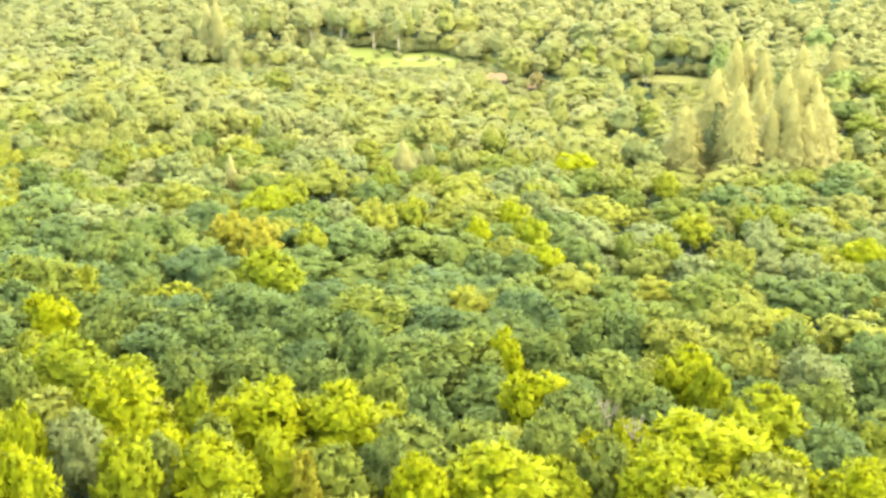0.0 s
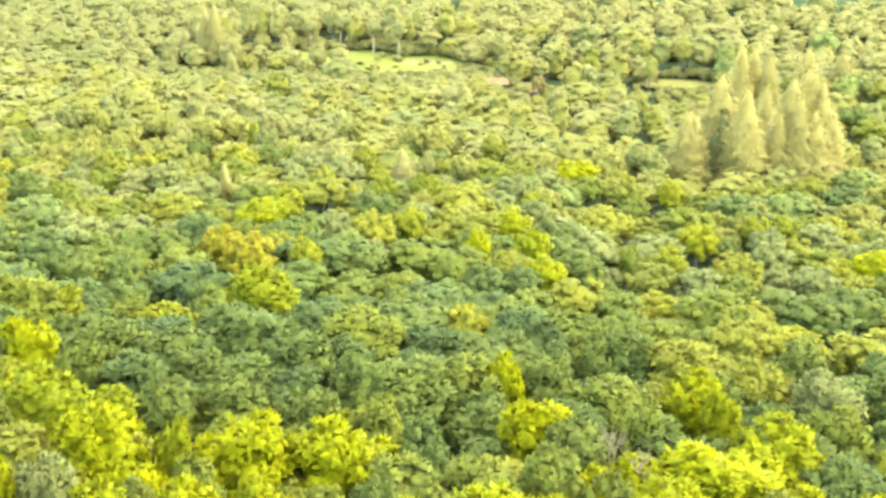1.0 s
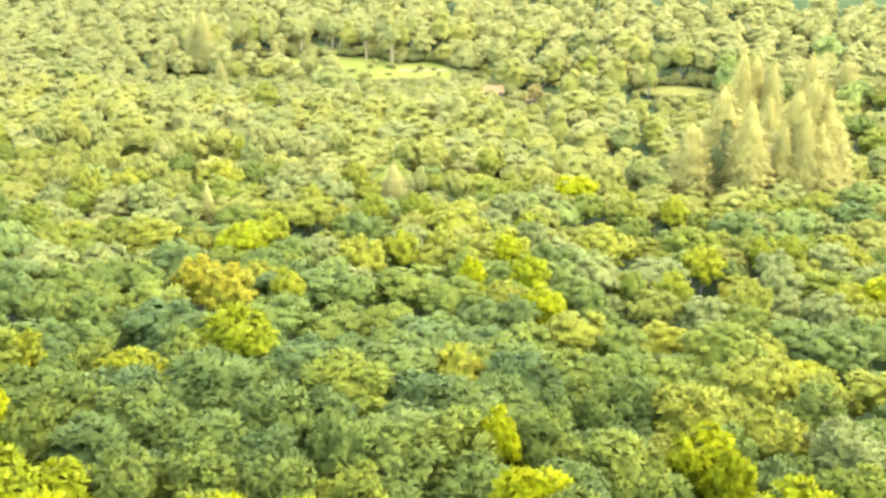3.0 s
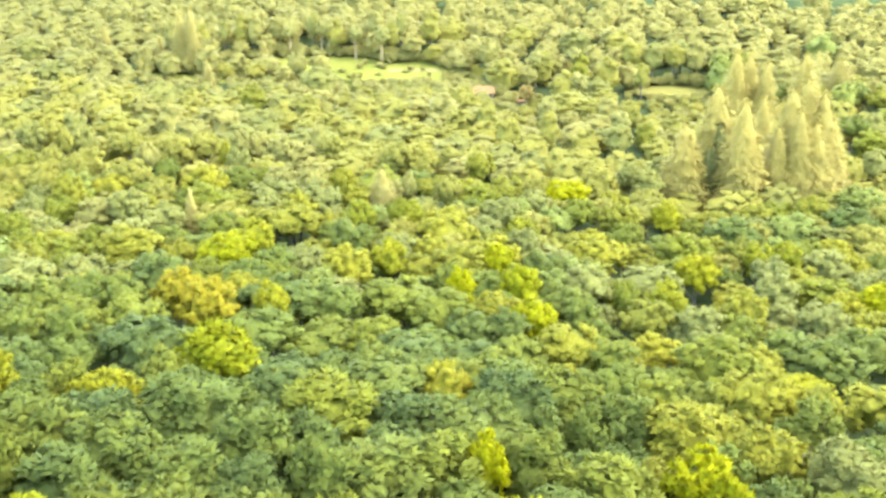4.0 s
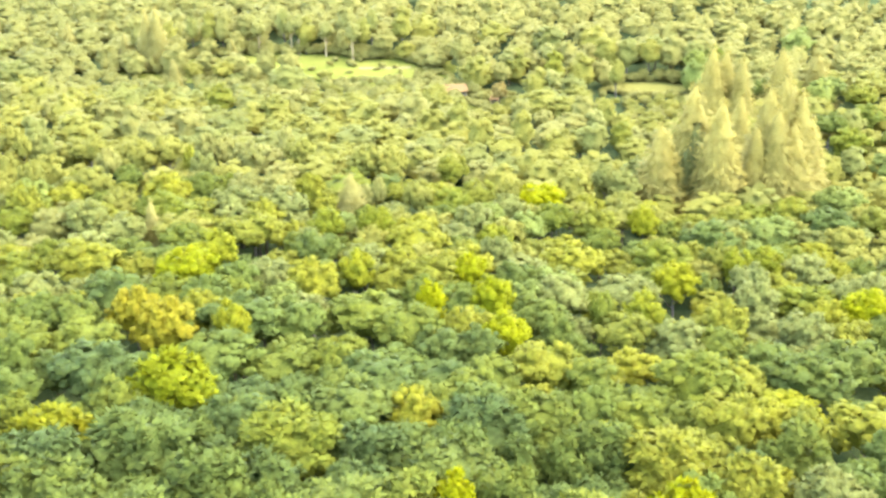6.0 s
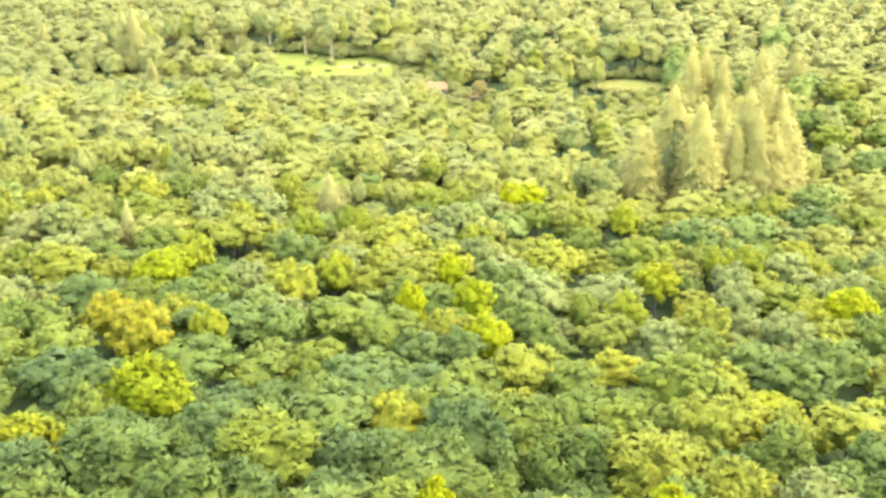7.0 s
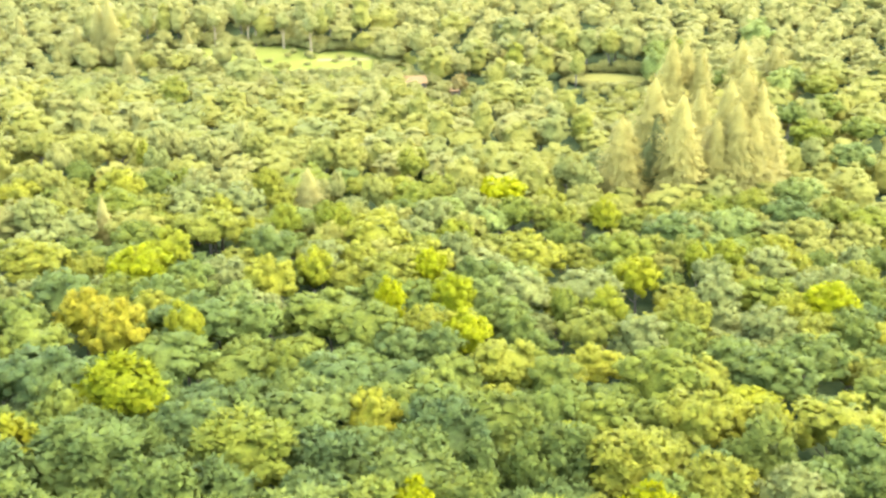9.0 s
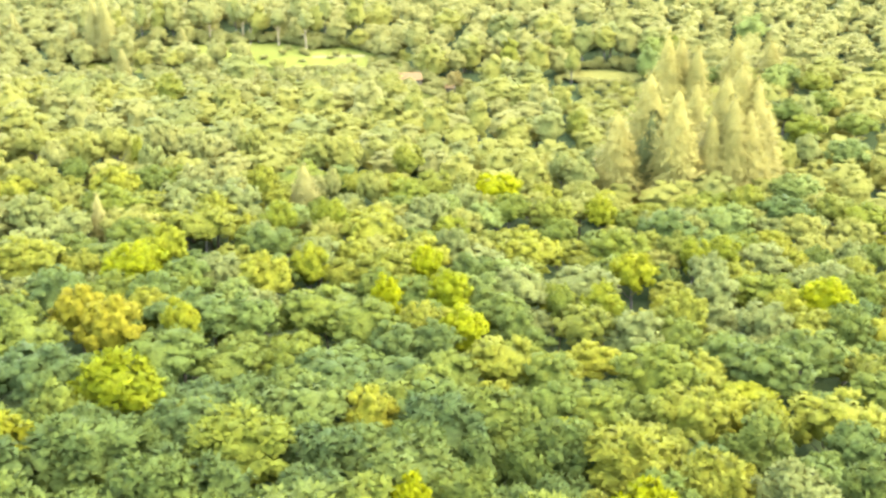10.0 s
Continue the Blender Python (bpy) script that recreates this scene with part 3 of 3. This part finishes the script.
# taller rows along the far edges of the meadow and the field
for k in range(15):
    x, y = -112 + k * 8.6 + rng.uniform(-4, 4), 529 - abs(k - 5) * 1.2 + rng.uniform(-5, 8)
    if free(x, y, 6):
        take(x, y, 8)
        plant(("silver", "lime", "moss", "lime", "silver")[k % 5], "edge", x, y, rng.uniform(7.5, 12), rng.uniform(1.05, 1.38), rng.uniform(0, 360), k % 5)
for k in range(5):
    x, y = 84 + k * 8.5, 478 - k * 1.5
    take(x, y, 9)
    plant(("lime", "moss", "lime", "silver", "moss")[k], "edge", x, y, 11.5, rng.uniform(1.05, 1.2), k * 70, k)

# conifers: x, y, height, half width
SPRUCES = (
    (71.1, 318, 26.7, 5.9), (81.9, 328, 36.0, 7.0), (86.2, 315, 34.7, 6.0), (106.7, 402, 32.2, 5.4), (113.0, 408, 29.5, 5.9),
    (116.5, 400, 28.8, 5.0), (104.0, 358, 27.1, 4.4), (96.8, 318, 27.4, 4.6), (102.2, 326, 37.0, 6.7), (108.3, 332, 38.8, 7.1),
    (112.5, 330, 35.3, 6.1), (117.3, 334, 27.4, 4.8), (102.2, 318, 32.8, 5.5), (107.5, 320, 28.7, 5.6), (87.8, 335, 20.8, 3.8),
    (136.6, 420, 27.4, 5.6), (155.4, 436, 21.5, 5.9), (81.3, 336, 23.5, 4.5))
# added spruces that fill the shaded gap in the group with a dark colour
SHADED_SPRUCES = ((82.3, 324, 26.0, 6.6), (79.7, 322, 20.0, 5.6))
for x, y, h, w in SPRUCES + SHADED_SPRUCES:
    take(x, y, w * 1.8)
FAR_SPRUCES = ((-101, 500, 27, 5.6), (-106, 503, 25, 5.0), (-116, 505, 15, 3.6), (-146, 528, 16, 4), (-72, 511, 11, 3.0), (-88, 466, 12, 3.2), (-82, 376, 14, 3.2))
for x, y, h, w in FAR_SPRUCES:
    take(x, y, w * 1.7)
for x, y, w in ((-10.3, 284, 7.0), (-10.3, 275, 7.0), (-49.8, 252, 6.0)):
    take(x, y, w)
BIRCHES = ((-44.4, 524, 18, 7), (-47.5, 523.5, 17, 6), (-20, 509.5, 17, 8), (56.8, 436, 15, 7), (63.5, 378, 16, 7), (-62, 524, 16, 7), (-32, 518, 16, 7), (44, 470, 15, 7), (60, 476, 15, 8))
for x, y, h, w in BIRCHES:
    take(x, y, w)

thicket = []
for _ in range(60000):
    y = 52 + 640 * rng.uniform() ** 0.75
    x = rng.uniform(-15 - 0.385 * y, 19 + 0.43 * y)
    if y > 615 - 0.25 * x:
        continue
    if is_open(x, y):
        continue
    base_w = 7.6 if y < 170 else 9.2 if y < 300 else 12.6
    w = base_w * rng.uniform(0.72, 1.28) * (0.30 + 0.70 * growth(x, y))
    if not free(x, y, w):
        continue
    take(x, y, w)
    patch = noise.noise(Vector((x / 38, y / 38, 3.1)))
    odds = rng.uniform()
    if y < 112:
        lush = 0.60 + patch * 0.3 + min(max(x / 60, 0), 0.2)
        tone = "yellow" if odds < lush else "olive" if odds < lush + 0.22 else "jade" if odds < 0.9 else "mid"
    elif y < 190:
        # tones darken westward: partly tree colour, partly shading and right-hand glow painted in
        east = min(max((x - 5) / 45, -1), 1)
        tone = ("blue" if odds < (0.60 if y < 165 else 0.32) - patch * 0.5 - 0.28 * east else "chartreuse" if odds > 0.965 - 0.10 * max(east, 0)
                else "olive" if odds > 0.86 - 0.28 * east else "jade" if odds > 0.66 else "mid")
    else:
        # the farther the tree, the likelier a paled tone, painting in distance haze
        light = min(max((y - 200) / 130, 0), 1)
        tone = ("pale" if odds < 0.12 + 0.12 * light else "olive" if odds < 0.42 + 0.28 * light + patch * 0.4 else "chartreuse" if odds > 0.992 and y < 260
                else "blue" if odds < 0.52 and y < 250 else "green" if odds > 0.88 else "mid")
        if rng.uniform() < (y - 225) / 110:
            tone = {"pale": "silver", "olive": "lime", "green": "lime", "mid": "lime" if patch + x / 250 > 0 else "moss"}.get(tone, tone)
    spots.append((x, y, w, tone))

spots.sort(key=lambda s: s[1])
count = collections.Counter()
for x, y, w, tone in spots:
    tall = (rng.uniform(0.70, 0.95) if y < 190 else rng.uniform(0.60, 0.94)) * growth(x, y)
    w *= 0.62 + 0.40 * min(tall, 1)
    turn, pick = rng.uniform(0, 360), int(rng.integers(5))
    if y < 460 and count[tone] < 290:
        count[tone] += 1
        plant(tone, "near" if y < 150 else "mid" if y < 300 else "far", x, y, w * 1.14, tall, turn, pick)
    else:
        thicket.append((x, y, w * 1.08, tall, turn))

# undergrowth round the clearings
for cx, cy, rx, ry in ((-60, 508, 42, 16), (-16, 494, 26, 17), (101, 463, 15, 8), (22, 452, 7, 5.5), (36, 442, 4, 4)):
    for _ in range(int(rx * 7)):
        a, q = rng.uniform(0, 6.28), rng.uniform(0.98, 1.3)
        x, y = cx + math.cos(a) * rx * q, cy + math.sin(a) * ry * q
        if not is_open(x, y) and (math.sin(a) > -0.2 or q > 1.2):
            thicket.append((x, y, rng.uniform(4.0, 8.0), rng.uniform(0.18, 0.42) if math.sin(a) > 0 else 0.13, a))

for _ in range(26):
    thicket.append((rng.uniform(-122, -98), rng.uniform(492, 503), rng.uniform(3.5, 7), rng.uniform(0.25, 0.55), 0.0))
for _ in range(26):
    thicket.append((rng.uniform(-120, -91), rng.uniform(498, 508), rng.uniform(5, 8), rng.uniform(0.4, 0.66), 0.0))
# the slope below the flight
for _ in range(2200):
    x, y = rng.uniform(-95, 95), rng.uniform(-55, 52)
    w = rng.uniform(7, 11)
    if free(x, y, w):
        take(x, y, w)
        plant(("jade", "olive", "mid", "chartreuse", "yellow", "blue")[int(rng.integers(6))], "far", x, y, w * 1.1, rng.uniform(0.85, 1.02), x * 31, int(rng.integers(5)))
for _ in range(30):
    x, y = rng.uniform(-104, 14), rng.uniform(488, 522)
    if is_open(x, y):
        thicket.append((x, y, rng.uniform(1.6, 4.5), rng.uniform(0.06, 0.2), x))

# the far woods: one mesh, a tone for each tree, paled with distance for haze
vs, fs, ns, tones, base = [], [], [], [], 0
for x, y, w, tall, turn in thicket:
    v, f, q = SHAPES["far"][int(rng.integers(8))]
    c, s = math.cos(turn), math.sin(turn)
    k = w / 8.4
    p = np.stack([(v[:, 0] * c - v[:, 1] * s) * k + x, (v[:, 0] * s + v[:, 1] * c) * k + y, v[:, 2] * tall + float(land(x, y))], 1)
    vs.append(p)
    fs.append(f + base)
    ns.append(np.stack([q[:, 0] * c - q[:, 1] * s, q[:, 0] * s + q[:, 1] * c, q[:, 2]], 1))
    base += len(p)
    # haze lightens the tone with y, the glow on the right with x
    haze_share = min(max((y - 290) / 240, 0), 1)
    tones.append(np.full(len(p), min(max(0.22 + 0.9 * haze_share + 0.35 * noise.noise(Vector((x / 45, y / 60, 8.0))) + rng.uniform(-0.32, 0.32) + x / 210, -0.3), 1.25)))
vs, fs, tones = np.concatenate(vs), np.concatenate(fs), np.concatenate(tones)
far = bpy.data.meshes.new("far_woods")
far.vertices.add(len(vs))
far.vertices.foreach_set("co", vs.astype(np.float32).ravel())
far.loops.add(len(fs) * 3)
far.loops.foreach_set("vertex_index", fs.astype(np.int32).ravel())
far.polygons.add(len(fs))
far.polygons.foreach_set("loop_start", np.arange(0, len(fs) * 3, 3, dtype=np.int32))
far.polygons.foreach_set("use_smooth", np.ones(len(fs), dtype=bool))
far.update(calc_edges=True)
far.normals_split_custom_set_from_vertices(np.concatenate(ns).tolist())
far.materials.append(HAZED_LEAVES)
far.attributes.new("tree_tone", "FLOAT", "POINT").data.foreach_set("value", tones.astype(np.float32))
tagged(new("far_woods", far), "dense sunlit broadleaf woods over the valley and far slope, haze painted into their tones", "woods", kind="stuff")

# ---- conifers ----
SPRUCE_CROWNS = [mesh_of("crown", v, f, NEEDLES, n) for v, f, n in (conifer_shape(rng) for _ in range(4))]
SPRUCE_TRUNK = mesh_of("trunk", *tube([(0, 0, -0.5), (0, 0, 10), (0.1, 0, 20), (0.1, 0.1, 29.6)], [0.42, 0.32, 0.2, 0.03], 8), BARK)


def spruce(x, y, height, half, pick, material, label, name="spruce_tree"):
    ob = tagged(new(name), label, "conifer", group="conifers")
    part("trunk", SPRUCE_TRUNK, ob)
    part("crown", SPRUCE_CROWNS[pick], ob, material=material)
    ob.matrix_basis = pose(x, y, float(land(x, y)), 0, 0, pick * 77 + x * 13) @ Matrix.Diagonal((half / 5.0, half / 5.0, height / 30, 1))
    return ob


for k, (x, y, h, w) in enumerate(SPRUCES):
    spruce(x, y, h, w * 1.28, k % 4, NEEDLES, "tall sunlit spruce in the conifer group above the forest")
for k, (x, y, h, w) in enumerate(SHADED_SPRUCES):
    spruce(x, y, h, w, k % 4, SHADE_NEEDLES, "spruce added with darkened needles for the shade between the pale spruces")
for k, (x, y, h, w) in enumerate(FAR_SPRUCES):
    spruce(x, y, h, w, k % 4, GOLD_NEEDLES, "lone spruce among broadleaf trees near the clearing")
spruce(-10.3, 284, 17.2, 5.0, 1, GOLD_NEEDLES, "small pale golden conifer standing among broadleaf trees", "golden_conifer")
spruce(-49.8, 252, 15.5, 2.9, 2, GOLD_NEEDLES, "young tawny larch in the broadleaf forest", "larch_tree")

# ---- birches with pale stems, a rust tree, dead trees ----
BIRCH_CROWNS = [mesh_of("crown", v, f, BIRCH_LEAVES, n) for v, f, n in (crown_shape(rng, 13, 0.5, (3.1, 3.1, 4.3), 10.6, 45, 160, 0.6) for _ in range(3))]
BIRCH_TRUNK = mesh_of("trunk", *trunk_shape(rng, 12.5, 0.38, 5, 0.4, 2.4), PALE_BARK)
for k, (x, y, h, w) in enumerate(BIRCHES):
    ob = tagged(new("birch_tree"), "slender birch with a pale bare trunk at the clearing's edge", "tree", group="birches")
    part("trunk", BIRCH_TRUNK, ob, "pale bare trunk")
    part("crown", BIRCH_CROWNS[k % 3], ob)
    ob.matrix_basis = pose(x, y, float(land(x, y)), 0, 0, k * 67) @ Matrix.Diagonal((w / 6.4, w / 6.4, h / 15, 1))
rust = tagged(new("rust_tree"), "small rust-brown tree beside the house", "tree")
part("trunk", TRUNKS[0], rust)
part("crown", CROWNS["mid"][2], rust, material=RUST_LEAVES)
rust.matrix_basis = pose(37.4, 435.3, float(land(37.4, 435.3)), 0, 0, 30) @ Matrix.Diagonal((0.75, 0.75, 0.68, 1))
for x, y, h in ((18.4, 110.8, 1.42), (20.6, 105.4, 1.36)):
    dead = tagged(new("dead_tree"), "bare dead tree with bleached branches among green crowns", "dead tree", group="dead trees")
    part("trunk", mesh_of("trunk", *trunk_shape(rng, 10.3, 0.22, 12, 0.5, 2.0, 4), DEAD_WOOD), dead)
    dead.matrix_basis = pose(x, y, float(land(x, y)), 0, 0, x * 31) @ Matrix.Diagonal((1, 1, h, 1))


# ---- the house and shed in the clearing ----
def box(lo, hi):
    v = [(x, y, z) for z in (lo[2], hi[2]) for x, y in ((lo[0], lo[1]), (hi[0], lo[1]), (hi[0], hi[1]), (lo[0], hi[1]))]
    return v, [(3, 2, 1, 0), (4, 5, 6, 7), (0, 1, 5, 4), (1, 2, 6, 5), (2, 3, 7, 6), (3, 0, 4, 7)]


def gable(long, deep, eaves, ridge, thick=0.18):
    """A pitched roof with an overhang."""
    x, y = long / 2 + 0.4, deep / 2 + 0.5
    drop = (ridge - eaves) / (deep / 2) * 0.5
    outer = [(-y, eaves - drop), (0, ridge), (y, eaves - drop)]
    ring = [(a, b + thick) for a, b in outer] + [(a, b) for a, b in reversed(outer)]
    v = [(s * x, a, b) for s in (-1, 1) for a, b in ring]
    f = [(k, (k + 1) % 6, (k + 1) % 6 + 6, k + 6) for k in range(6)] + [(5, 4, 1, 0), (4, 3, 2, 1), (6, 7, 10, 11), (7, 8, 9, 10)]
    return v, f


def building(name, label, x, y, turn, long, deep, eaves, ridge, openings):
    ob = tagged(new(name), label, "building")
    v, f = box((-long / 2, -deep / 2, -0.5), (long / 2, deep / 2, eaves))
    v = v + [(-long / 2, 0, ridge - 0.1), (long / 2, 0, ridge - 0.1)]
    f = [q for k, q in enumerate(f) if k != 1] + [(7, 4, 8), (5, 6, 9), (4, 5, 9, 8), (6, 7, 8, 9)]
    part("wall", mesh_of("wall", v, f, PLASTER), ob, "pale plastered wall")
    part("roof", mesh_of("roof", *gable(long, deep, eaves, ridge), TILE), ob, "orange tiled roof")
    for a in openings:
        part("window", mesh_of("window", *box((a - 0.5, -deep / 2 - 0.05, 1.0), (a + 0.5, -deep / 2 + 0.05, 2.2)), GLASS), ob)
    ob.matrix_basis = pose(x, y, float(land(x, y)), 0, 0, turn)


building("house", "small house with an orange tiled roof among trees", 21.5, 453, 8, 8.5, 6.0, 2.6, 4.6, (-2.6, 0.2, 2.6))
building("shed", "small pale shed half hidden by scrub", 36.2, 443.5, -10, 3.2, 2.6, 1.9, 2.8, (0.3,))
